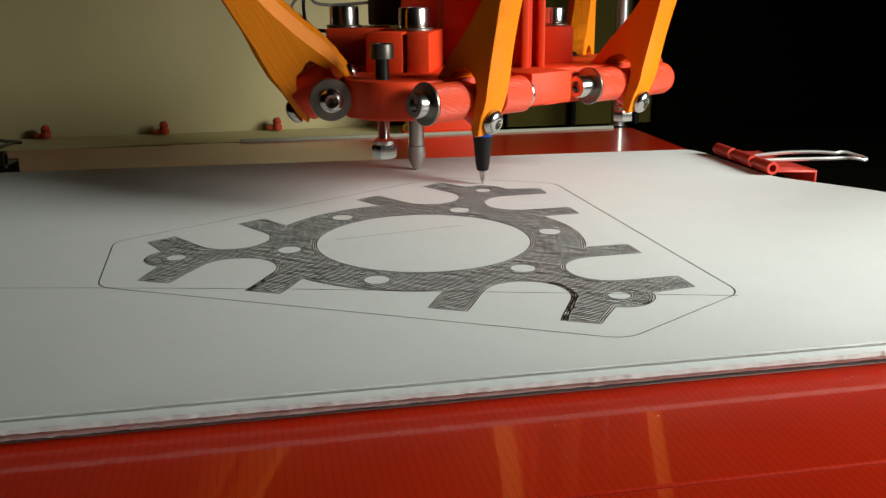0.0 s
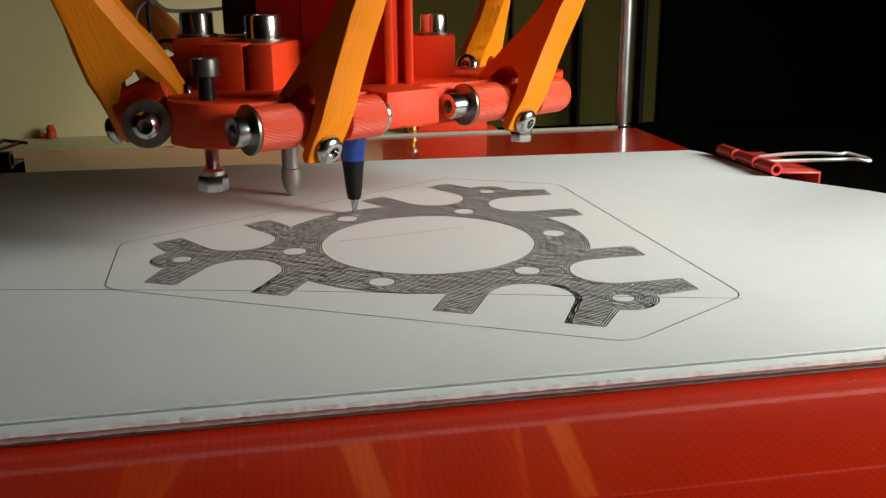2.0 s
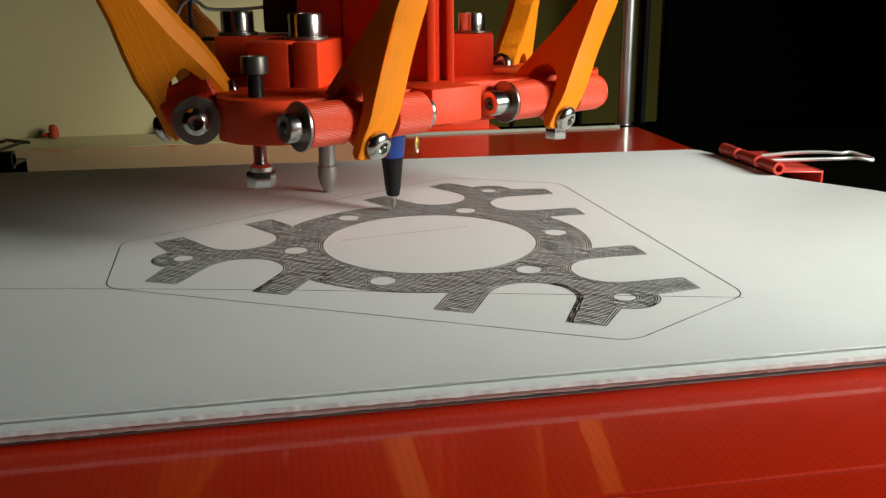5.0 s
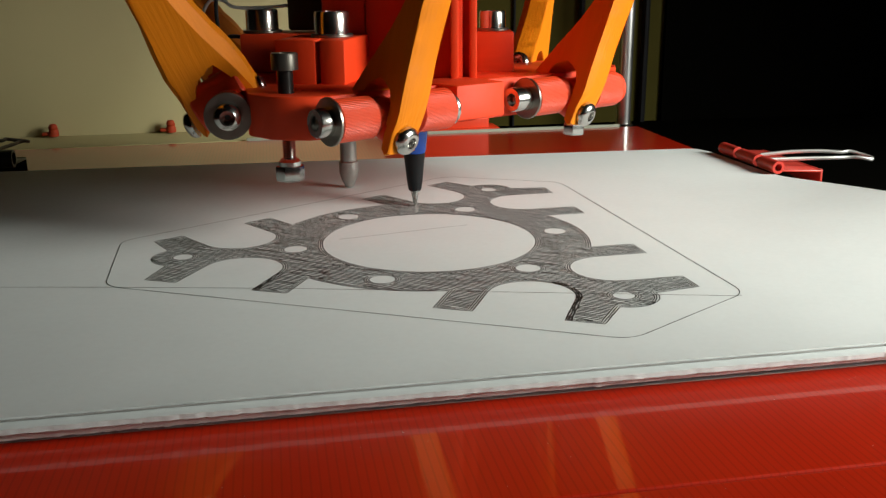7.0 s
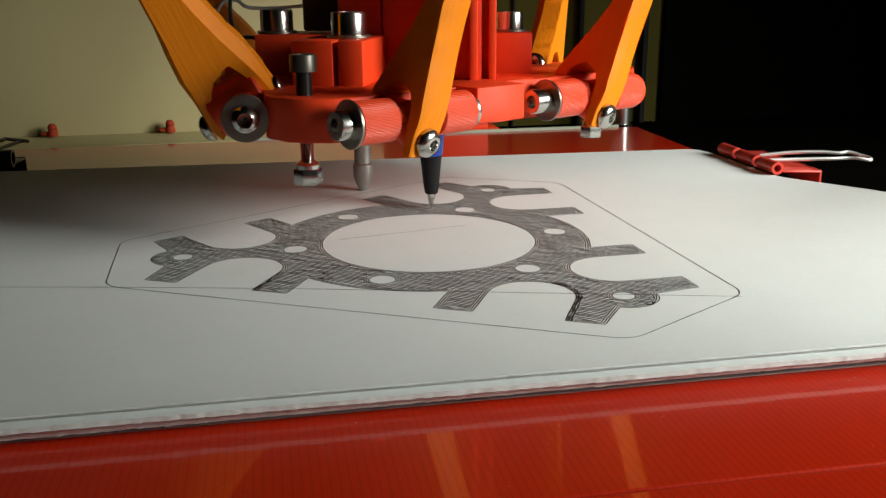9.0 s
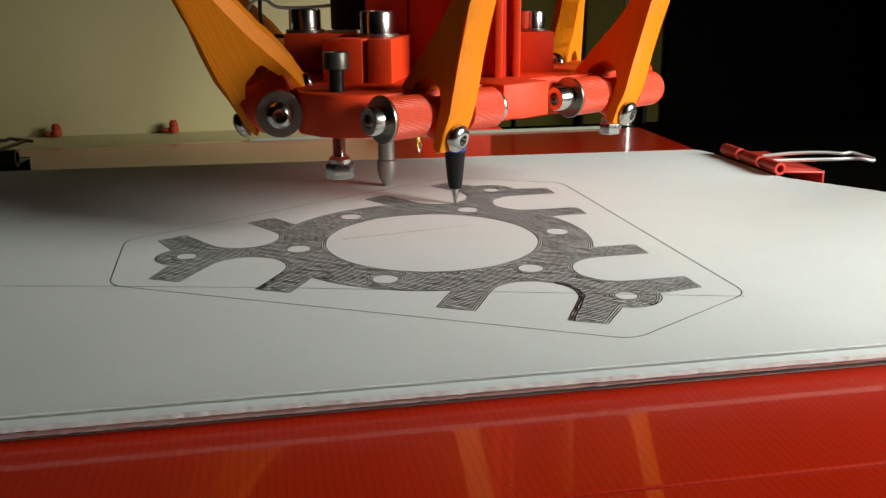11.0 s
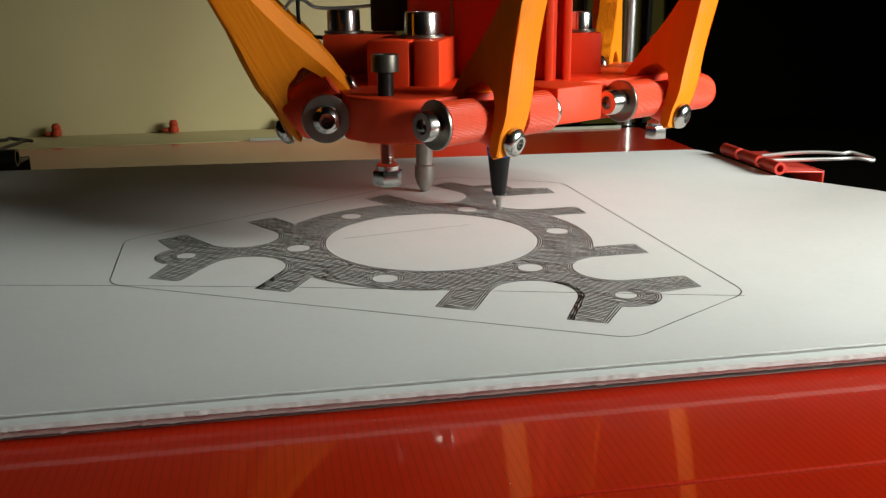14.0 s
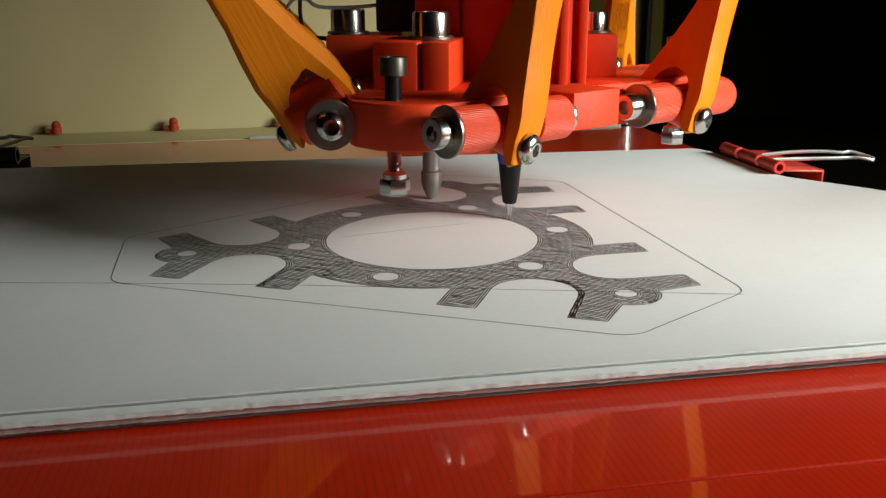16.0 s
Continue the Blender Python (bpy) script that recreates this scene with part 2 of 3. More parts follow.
structure("ledge", box(-330, 40, 239, 279, -10, BED_Z - 0.1, 0.8), CREAM, "cream ledge behind the bed", "ledge")
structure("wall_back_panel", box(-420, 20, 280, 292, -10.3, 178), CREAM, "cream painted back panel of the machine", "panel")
# this stretch is darkened by its colour, in place of a cast shadow
structure("wall_shaded_panel", box(20.2, 196, 283, 295, -10.3, 178), SHADED_OLIVE, "olive back panel of the machine with shade put into its colour", "panel")
# added board; its blackness stands in for the unlit space on the right
structure("wall_unlit_backdrop", box(196.2, 380, 280, 292, -10.3, 178), NEAR_BLACK, "near-black board standing in for the unlit background beside the back panel", "panel")


def back_cable(a, r):
    ob = tagged(part("cable", tube([(0, 0, -10), (0.4, 0, 120), (-0.3, 0, 150), (0, 0, 176)], r), BLACK_PLASTIC), "thin black cable hanging down the back panel", "cable", "cables on the panel")
    ob.matrix_world = FRAME @ pose(a * MM, (282.6 - r) * MM, 0)


for a, r in ((100, 0.9), (142, 1.8), (183, 2.2)):
    back_cable(a, r)


def pole(x, y):
    ob = empty("guide_rod", "polished vertical steel guide rod of the machine", "guide rod", "guide rods")
    ob.location = (x * MM, y * MM, -10 * MM)
    part("rod", lathe([(0, 0), (4, 0), (4, 520), (0, 520)], 24), ROD, ob)
    part("foot", lathe([(0, 0.2), (6, 0.2), (6, 3), (5, 4), (4.1, 4)], 24), STEEL, ob)


pole(111.5, 276.5)

def dust():
    """Pale specks scattered on the glossy sheet."""
    rng = random.Random(5)
    bm = bmesh.new()
    for _ in range(45):
        a, b = rng.uniform(-60, 120), rng.uniform(-165, -98)
        m = FRAME @ Matrix.Translation((a, b, BED_Z + 0.06)) @ Matrix.Rotation(rng.uniform(0, 6.28), 4, "Z") @ Matrix.Diagonal((rng.uniform(0.05, 0.2), rng.uniform(0.04, 0.09), 0.05, 1))
        bmesh.ops.create_icosphere(bm, subdivisions=1, radius=1, matrix=m)
    ob = part("dust", bm, PAPER)
    tagged(ob, "pale dust specks on the red sheet", "dust", kind="stuff")


dust()

# ---- paper ----
PC = [(-215, -147), (176, -73), (125.5, 157), (-215, 110)]   # front-left, front-right, back-right, back-left


def paper_point(u, v):
    a, b, c, d = [Vector((*p, 0)) for p in PC]
    p = (a * (1 - u) + b * u) * (1 - v) + (d * (1 - u) + c * u) * v
    lift = max(0.0, min(1.0, (u - 0.80) / 0.20)) ** 2 * max(0.0, min(1.0, (0.72 - v) / 0.28)) * max(0.0, min(1.0, v / 0.35))
    p.z = 8.0 * lift
    return p


def sheet(name, z_top, thick, grow, mat, label, wob, sag=0.0):
    """One board of the pad: a bent slab with a slightly rough, rounded edge."""
    nu, nv = 760, 24
    bm = bmesh.new()
    us = [0.5 - 0.5 * math.cos(math.pi * (0.03 + 0.94 * i / nu)) for i in range(nu + 1)]
    us = [(u - us[0]) / (us[-1] - us[0]) for u in us]
    rows = {}
    rng = random.Random(name)
    for level in (0, 1):
        for i, u in enumerate(us):
            for j in range(nv + 1):
                v = 0.0 if j == 0 else 0.0035 if j == 1 else (j - 1) / (nv - 1)
                uu, vv = u, v
                # rounded back-right corner
                du, dv = (1 - u) * 380, (1 - v) * 250
                p = paper_point(uu, vv)
                if du < 9 and dv < 9:
                    k = math.hypot(9 - du, 9 - dv)
                    if k > 9:
                        q = 9 / k
                        p = paper_point(1 - (9 - (9 - du) * q) / 380, 1 - (9 - (9 - dv) * q) / 250)
                if j == 0:
                    p.y += grow + 0.35 * wob * noise.noise(Vector((p.x * 0.12, level * 3.1, 0.7 + z_top))) + 0.9 * wob * noise.noise(Vector((p.x * 1.6, level, 4.2)))
                    if z_top < -1:
                        p.y += wob * rng.uniform(-0.45, 0.45)
                        p.z += 0.3 * wob * rng.uniform(-1, 1)
                if j <= 1 and not level and z_top == 0:
                    p.z += 0.05 if j == 0 else -0.03
                p.z += z_top - (thick if level else 0) - sag * (1 - u)
                rows[level, i, j] = bm.verts.new(p)
    for i in range(nu):
        for j in range(nv):
            bm.faces.new((rows[0, i, j], rows[0, i + 1, j], rows[0, i + 1, j + 1], rows[0, i, j + 1]))
            bm.faces.new((rows[1, i, j], rows[1, i, j + 1], rows[1, i + 1, j + 1], rows[1, i + 1, j]))
    rim = [(i, 0) for i in range(nu)] + [(nu, j) for j in range(nv)] + [(i, nv) for i in range(nu, 0, -1)] + [(0, j) for j in range(nv, 0, -1)]
    sides = []
    for k, (i, j) in enumerate(rim):
        i2, j2 = rim[(k + 1) % len(rim)]
        sides.append(bm.faces.new((rows[0, i, j], rows[1, i, j], rows[1, i2, j2], rows[0, i2, j2])))
    ob = part(name, bm, mat, None, "", 40)
    return tagged(ob, label, "paper")


sheet("paper_sheet", 0.0, 0.35, 0.0, PAPER, "white drawing sheet with an ink drawing on it", 0.22)
sheet("backing_board", -0.37, 0.75, 0.8, BOARD, "thin pale board set back under the drawing sheet", 0.12)
sheet("lower_board", -1.14, 1.1, -2.6, PAPER, "thick white board with a rough edge under the drawing sheet", 0.24)
sheet("cover_board", -2.26, 1.2, -0.9, BOARD, "pale board with a worn edge under the white board", 0.3, 1.2)
sheet("bottom_board", -4.7, 0.85, 40.0, BOARD, "pale board set back, lying on the red bed", 0.3)

# ---- ink drawing ----
R0 = 33.0
ARM_A = -47.02                            # turn of the drawing's first arm


def fold(u, v, k):
    a = radians(k + ARM_A)
    return (u * math.cos(a) - v * math.sin(a), u * math.sin(a) + v * math.cos(a))


def arc(cx, cy, r, a0, a1, n):
    return [(cx + r * math.cos(radians(a0 + (a1 - a0) * i / n)), cy + r * math.sin(radians(a0 + (a1 - a0) * i / n))) for i in range(n + 1)]


def gear_outline():
    """The drawn part's outline: three forked arms and three double lugs round a ring, in units of R0."""
    pts = []
    out = 1.78
    for k in (60, 180, 300):
        side = []
        # half of one lug, from its axis towards the next arm, in the lug's frame (u outward, v sideways)
        # ring edge between the two prongs of the lug
        r = 1.50
        a0 = math.degrees(math.asin(0.607 / r))
        side += arc(0, 0, r, 0, a0, 6)
        side += [(out, 0.607), (out, 0.906)]
        mid, w = (0.906 + 1.60) / 2, (1.60 - 0.906) / 2
        cu = 1.30
        side += [(cu + w * math.cos(radians(a)), mid + w * math.sin(radians(a))) for a in range(-90, -271, -15)]
        side += [(out, 1.60), (out, 1.885)]
        # back to the arm's edge by its hole
        hx, hy = 2.241 * math.cos(radians(60)), 2.241 * math.sin(radians(60))
        side += [(hx + 0.27 * math.cos(radians(a)), hy + 0.27 * math.sin(radians(a))) for a in (0, 15, 30, 45, 60)]
        whole = [(u, -v) for u, v in reversed(side)] + side[1:]
        pts += [tuple(c * R0 for c in fold(u, v, k)) for u, v in whole]
    return pts


def offset(poly, d):
    """The outline moved inwards (d > 0) along its corner normals."""
    n = len(poly)
    area = sum(poly[i][0] * poly[(i + 1) % n][1] - poly[(i + 1) % n][0] * poly[i][1] for i in range(n))
    s = 1 if area > 0 else -1
    out = []
    for i in range(n):
        a, b, c = Vector(poly[i - 1]), Vector(poly[i]), Vector(poly[(i + 1) % n])
        if (b - a).length < 1e-6 or (c - b).length < 1e-6:
            out.append(tuple(b))
            continue
        e1, e2 = (b - a).normalized(), (c - b).normalized()
        n1, n2 = Vector((-e1.y, e1.x)) * s, Vector((-e2.y, e2.x)) * s
        m = n1 + n2
        if m.length < 0.3:
            m = n1
        m = m.normalized()
        k = d / max(0.5, m.dot(n1))
        out.append(tuple(b + m * k))
    return out


class Ink:
    """Thin flat pen strokes a hair above the sheet."""

    def __init__(self):
        self.v, self.f = [], []

    def stroke(self, pts, w, closed=False, wob=0.07, seed=0.0):
        pts = [Vector(p) for p in pts]
        if closed:
            pts = pts + [pts[0], pts[1]]
        # resample so that strokes waver slightly
        fine = []
        for a, b in zip(pts, pts[1:]):
            n = max(1, int((b - a).length / 1.6))
            fine += [a.lerp(b, i / n) for i in range(n)]
        fine.append(pts[-1])
        base = len(self.v)
        for i, p in enumerate(fine):
            d = (fine[min(i + 1, len(fine) - 1)] - fine[max(i - 1, 0)])
            if d.length < 1e-9:
                d = Vector((1, 0))
            d.normalize()
            nrm = Vector((-d.y, d.x))
            q = p + nrm * wob * noise.noise(Vector((p.x * 0.35, p.y * 0.35, seed)))
            ww = w * (1 + 0.3 * noise.noise(Vector((p.x * 0.2, p.y * 0.2, seed + 9))))
            self.v += [(*(q + nrm * ww / 2) * MM, 0.00004), (*(q - nrm * ww / 2) * MM, 0.00004)]
        for i in range(len(fine) - 1):
            a = base + 2 * i
            self.f.append((a, a + 1, a + 3, a + 2))


def crossings(polys, ang, c):
    """Where the line at offset c along the normal of ang meets the outlines, as sorted places along it."""
    d, nrm = (math.cos(ang), math.sin(ang)), (-math.sin(ang), math.cos(ang))
    hits = []
    for poly in polys:
        n = len(poly)
        for i in range(n):
            (x1, y1), (x2, y2) = poly[i], poly[(i + 1) % n]
            s1, s2 = x1 * nrm[0] + y1 * nrm[1] - c, x2 * nrm[0] + y2 * nrm[1] - c
            if (s1 > 0) != (s2 > 0):
                t = s1 / (s1 - s2)
                hits.append((x1 + (x2 - x1) * t) * d[0] + (y1 + (y2 - y1) * t) * d[1])
    hits.sort()
    return hits, d, nrm


HATCH = -27.0


def drawing():
    ink = Ink()
    ring = gear_outline()
    circle = lambda cx, cy, r, n=40: [(cx + r * math.cos(2 * math.pi * i / n), cy + r * math.sin(2 * math.pi * i / n)) for i in range(n)]
    holes = [circle(0, 0, R0, 120)]
    small = [fold(1.247 * R0, 0, k) for k in range(0, 360, 60)] + [fold(2.241 * R0, 0, k) for k in (0, 120, 240)]
    holes += [circle(x, y, 3.7) for x, y in small[:6]] + [circle(x, y, 3.0) for x, y in small[6:]]
    for j, d in enumerate((0.0, 0.65, 1.3)):
        ink.stroke(offset(ring, d), 0.36, True, 0.10, 1.0 + j)
        for h, poly in enumerate(holes):
            ink.stroke(offset(poly, -d), 0.36, True, 0.09, 20.0 + h + j * 0.37)
    # the pen went over some edges of the nearest prongs again and again, unsteadily
    for a, b in zip(ring, ring[1:] + ring[:1]):
        e = Vector(b) - Vector(a)
        if e.length > 1e-6 and (a[1] + b[1]) / 2 < -36:
            way = Vector((e.y, -e.x)).normalized()
            if way.dot(Vector((-0.94, -0.34))) > 0.78 and math.hypot(*a) > 1.56 * R0:
                for j in range(5):
                    inn = way * (-0.10 - 0.36 * j)
                    ink.stroke([Vector(a) + inn, Vector(b) + inn], 0.24, False, 0.8, 80.0 + j * 2.9)
    bounds = [offset(ring, 1.6)] + [offset(p, -1.6) for p in holes]
    c = -95.0
    i = 0
    while c < 95:
        hits, d, nrm = crossings(bounds, radians(HATCH), c)
        for a, b in zip(hits[::2], hits[1::2]):
            if b - a > 0.4:
                ink.stroke([(d[0] * a + nrm[0] * c, d[1] * a + nrm[1] * c), (d[0] * b + nrm[0] * c, d[1] * b + nrm[1] * c)], 0.57, False, 0.36, i * 0.31)
        c += 1.02 + 0.10 * math.sin(i * 1.7)
        i += 1
    # outline round the part, and two travel lines of the pen
    hull = []
    for k in (0, 120, 240):
        for s in (-1, 1):
            # a rounded corner beside each arm's end
            cu, cv, r = 2.58, 0.55, 0.25
            base = -60 if s < 0 else 0
            if (k, s) in ((0, 1), (120, -1)):
                cu, cv = cu + 0.020, cv + 0.034
            hull += [fold((cu + r * math.cos(radians(a))) * R0, (s * cv + r * math.sin(radians(a))) * R0, k) for a in range(base, base + 61, 12)]
    ink.stroke(hull, 0.28, True, 0.05, 60.0)
    ink.stroke([(-150, -42.6), (-85, -44.1), (-38, -46.2), (80.3, -55.1)], 0.26, False, 0.05, 61.0)
    ink.stroke([(-28, 1.3), (12.1, 18)], 0.2, False, 0.05, 62.0)
    me = bpy.data.meshes.new("ink_drawing")
    me.from_pydata(ink.v, [], ink.f)
    me.materials.append(INK)
    ob = new("ink_drawing", me)
    ob.parent = bpy.data.objects["paper_sheet"]
    tagged(ob, "black pen drawing of a hatched three-armed ring", kind="stuff")


drawing()

# ---- print head ----
CE = Vector((-7.9, 17.5, 0))              # middle of the head, from the pen's tip
SIDES = (-50.0, -170.0, 70.0)             # outward way of its three sides
REACH, AXLE_Z = 56.0, 40.0
N = [Vector((math.cos(radians(a)), math.sin(radians(a)), 0)) for a in SIDES]
T = [Vector((-math.sin(radians(a)), math.cos(radians(a)), 0)) for a in SIDES]
ARM_AT = ((-42.8, 34.0), (-41.0, 41.0), (-35.5, 41.0))   # where the two arms of each side sit along it
# upper ends of the three pairs of arms, seen from the world's middle, and the arms' length
HOME = CE + Vector((0, 45, 0))
UPPER = [HOME + 62 * N[0] + 60 * T[0], HOME + 180 * N[1] + 66 * T[1], HOME + 130 * N[2] + 0 * T[2]]
ARM_LONG = 320.0
EXTRA = {(0, 34.0): 50.0, (0, -42.8): 14.0}                # one arm leans a little more than its neighbour

head = empty("print_head", "red plastic effector of a delta machine holding a pen", "print head")


def on_side(k, s, n, z):
    p = CE + N[k] * n + T[k] * s
    return Vector((p.x, p.y, z))


def base_plate():
    """A three-cornered plate with round lobes at the corners."""
    pts = []
    for k in range(3):
        a = SIDES[k] + 60
        c = CE + 66 * Vector((math.cos(radians(a)), math.sin(radians(a)), 0))
        pts += [(c.x + 17.5 * math.cos(radians(a + b)), c.y + 17.5 * math.sin(radians(a + b))) for b in range(60, -61, -10)]
    area = sum(pts[i][0] * pts[(i + 1) % len(pts)][1] - pts[(i + 1) % len(pts)][0] * pts[i][1] for i in range(len(pts)))
    if area < 0:
        pts.reverse()
    part("base_plate", prism(pts, 34, 46.3, 0.7), RED, head, "red printed plate")
    for k in range(3):
        m = Matrix.Translation(CE) @ Matrix.Rotation(radians(SIDES[k]), 4, "Z")
        part("joint_bar", move(joined(box(38, 60.0, -21.0, -1.0, 36.0, 46.9, 0.8), box(38, 50.0, -1.5, 13, 36.4, 46.7, 0.6)), m), RED, head, "red printed bar between two joints")


base_plate()


def socket_head(r, h, hexr, round_top=False):
    """A screw head round z, its underside at 0, with a real hex socket in it."""
    if round_top:
        prof = [(0, 0), (r, 0), (r, 0.35 * h), (0.93 * r, 0.62 * h), (0.75 * r, 0.86 * h), (0.55 * r, h), (hexr, h), (hexr * 0.96, 0.45 * h), (0, 0.4 * h)]
    else:
        prof = [(0, 0), (r, 0), (r, 0.9 * h), (0.94 * r, h), (hexr, h), (hexr * 0.96, 0.45 * h), (0, 0.4 * h)]
    return lathe(prof, 30)


def socket_floor(hexr, z):
    return prism(hexagon(hexr * 1.66), z - 0.3, z)


def screw(parent, place, way, r, h, hexr, mat, round_top=False, washer=0.0, label="steel socket screw", wmat=None):
    m = aim(place, way)
    up = 1.0 if washer else 0.0
    ob = part("screw", move(socket_head(r, h, hexr, round_top), m @ Matrix.Translation((0, 0, up))), mat, parent, label)
    part("socket", move(socket_floor(hexr, up + 0.42 * h), m), SOCKET, ob, "dark hex socket")
    if washer:
        ring = lathe([(2.0, 0), (washer - 0.2, 0), (washer, 0.2), (washer, 0.8), (washer - 0.2, 1.0), (2.0, 1.0)], 36)
        part("washer", move(ring, m), wmat or ZINC, ob, "flat steel washer")
    return ob


def barrels():
    for k in range(3):
        t = T[k]
        for s, sign in zip(ARM_AT[k], (-1, 1)):
            a, b = on_side(k, s - 21, REACH, AXLE_Z), on_side(k, s + 21, REACH, AXLE_Z)
            long = 42.0
            prof = [(0, 0), (5.5, 0), (6.2, 0.7), (6.2, 12.6), (5.8, 13.0), (5.0, 13.2), (5.0, long - 13.2), (5.8, long - 13.0), (6.2, long - 12.6), (6.2, long - 0.7), (5.5, long), (0, long)]
            part("joint_barrel", move(lathe(prof, 36), aim(a, b - a)), RED_LAYERS, head, "ribbed red printed joint barrel")
            outer = s + 21.1 * sign
            if sign < 0 or k == 1:
                screw(head, on_side(k, outer, REACH, AXLE_Z), t * sign, 4.1, 4.2, 2.1, STEEL, k == 1, 6.9)
            else:
                part("end_cap", move(lathe([(0, 0), (5.6, 0), (5.6, 1.2), (4.6, 2.2), (0, 2.6)], 30), aim(on_side(k, outer, REACH, AXLE_Z), t)), RED, head)
            if sign > 0:
                # bare steel; any red on its face is the joint bar's reflection
                screw(head, on_side(k, s - 21.1, REACH, AXLE_Z), -t, 3.9, 6.2, 2.1, STEEL, False, 6.7, "long steel socket screw facing the red joint bar")
            else:
                ring = lathe([(2.0, 0), (5.0, 0), (5.2, 0.3), (5.2, 1.3), (5.0, 1.6), (2.0, 1.6)], 30)
                part("washer", move(ring, aim(on_side(k, s + 21.1, REACH, AXLE_Z), t)), STEEL, head, "thick steel washer")


barrels()


def clamp_block(x0, x1, y0, y1, cx, cy, turn, label, slot=None, r=5.7):
    piv = Matrix.Translation(((x0 + x1) / 2, (y0 + y1) / 2, 0)) @ Matrix.Rotation(radians(turn), 4, "Z") @ Matrix.Translation((-(x0 + x1) / 2, -(y0 + y1) / 2, 0))
    if slot:
        bm = joined(box(x0, slot - 0.7, y0, y1, 46, 60, 0.6), box(slot + 0.7, x1, y0, y1, 46, 60, 0.6), box(slot - 1, slot + 1, y0 + 7, y1 - 0.8, 46, 59.8))
    else:
        bm = box(x0, x1, y0, y1, 46, 60, 0.6)
    part("clamp_block", move(bm, piv), RED, head, label)
    p = (cx, cy, 60.0)
    screw(head, p, (0, 0, 1), r, 1.25 * r, 0.52 * r, STEEL, False, r + 1.2, "tall steel cap screw")


clamp_block(-40, -17.2, -29, 2, -25.6, -14, -10, "red printed clamp block with a slot", -26)
clamp_block(-60, -36, 6, 30, -53.5, 14.5, 0, "red printed clamp block")
clamp_block(20.5, 35.2, 8, 25, 28, 15.5, 0, "red printed clamp block", None, 4.7)


def tool_holder():
    part("tool_holder", joined(box(4, 17, -17, 22, 46.2, 205, 1.0), box(-16, 5, 3, 21.8, 46.2, 204.8, 1.0)), RED, head, "tall red printed tool holder")
    part("holder_rib", box(12.8, 15.4, -20.5, -16.9, 46.4, 205, 0.5), RED, head)
    part("holder_rib", move(box(19.0, 21.4, -18, -5, 46.4, 205, 0.5), Matrix.Identity(4)), RED, head)
    part("holder_web", box(16.9, 20, -13, -6, 46.5, 205, 0.3), RED, head)
    # the red carriage, and an added dark block for the shade beside it
    part("carriage", box(-31, -16.3, 4, 26, 46.4, 205, 1.0), RED, head, "red printed carriage")
    part("shade_block", box(-44, -31.3, 12, 25, 60.8, 190, 1.0), SHADE_BROWN, head, "dark brown block standing in for shade at the rear of the head")


tool_holder()


def pen():
    p = part("pen", lathe([(0, 19.1), (3.7, 19.1), (4.1, 19.8), (4.9, 27), (5.2, 34), (5.2, 60), (0, 60)], 28), BLUE, head, "blue ballpoint pen with black grip")
    part("tip", lathe([(0, 0), (0.35, 0.05), (0.45, 0.5), (0.8, 1.8), (1.25, 4.0), (1.5, 5.6), (1.5, 6.2), (0, 6.2)], 24), STEEL, p, "steel point")
    part("grip", lathe([(0, 5.6), (2.0, 5.6), (2.3, 5.9), (2.8, 9), (3.5, 16.0), (3.85, 19.0), (3.6, 19.3), (0, 19.3)], 28), BLACK_PLASTIC, p, "black tapered grip")


pen()


def nozzle():
    x, y = -26.5, 31.0
    t = Matrix.Translation((x, y, -1.2))
    part("nozzle_shaft", move(lathe([(0, 11), (3.2, 11), (3.2, 33.9), (0, 33.9)], 24), t), NOZZLE, head, "grey metal shaft")
    bm = lathe([(0, 1.6), (1.6, 1.6), (3.0, 4.6), (3.7, 7.2), (3.7, 11.4), (3.3, 11.9), (0, 11.9)], 28)
    for v in bm.verts:
        if 7 < v.co.z < 11.5 and (v.co.x or v.co.y):
            a = math.atan2(v.co.y, v.co.x)
            k = 1 + 0.02 * math.cos(14 * a)
            v.co.x *= k
            v.co.y *= k
    part("nozzle", move(bm, t), NOZZLE, head, "tapered grey metal nozzle")


nozzle()


def levelling_screw(x, y):
    t = Matrix.Translation((x, y, 0))
    ob = part("levelling_screw", move(socket_head(3.9, 4.8, 2.0), t @ Matrix.Translation((0, 0, 53))), DULL, head, "dull steel socket screw through the plate")
    part("collar", move(lathe([(0, 46.2), (2.3, 46.2), (2.3, 53.1), (0, 53.1)], 24), t), BLACK_STEEL, ob, "black screw shaft")
    prof = [(0, 21)]
    z = 21.0
    while z < 34.5:
        prof += [(1.75, z), (2.1, z + 0.35)]
        z += 0.7
    prof += [(1.75, z), (0, z)]
    part("thread", move(lathe(prof, 20), t), STEEL, ob, "threaded steel shank")
    part("nut", move(hex_nut(7.4, 4.6), t @ Matrix.Translation((0, 0, 20.4)) @ Matrix.Rotation(radians(18), 4, "Z")), STEEL, ob, "steel lock nut")
    part("nut_collar", move(lathe([(0, 24.9), (3.3, 24.9), (3.3, 26.2), (2.6, 27.0), (0, 27.0)], 28), t), STEEL, ob)


levelling_screw(-35.3, -51.5)
levelling_screw(60.0, 29.5)
part("spring_wire", tube(spline([(-74, 15, 58), (-74.5, 15, 66), (-71.5, 15, 71), (-67, 15, 71.2), (-62.5, 14, 68.8), (-50, 14, 68.8), (-38, 13, 70.3), (-22, 12, 74)]), 0.6), WIRE, head, "bent steel wire")
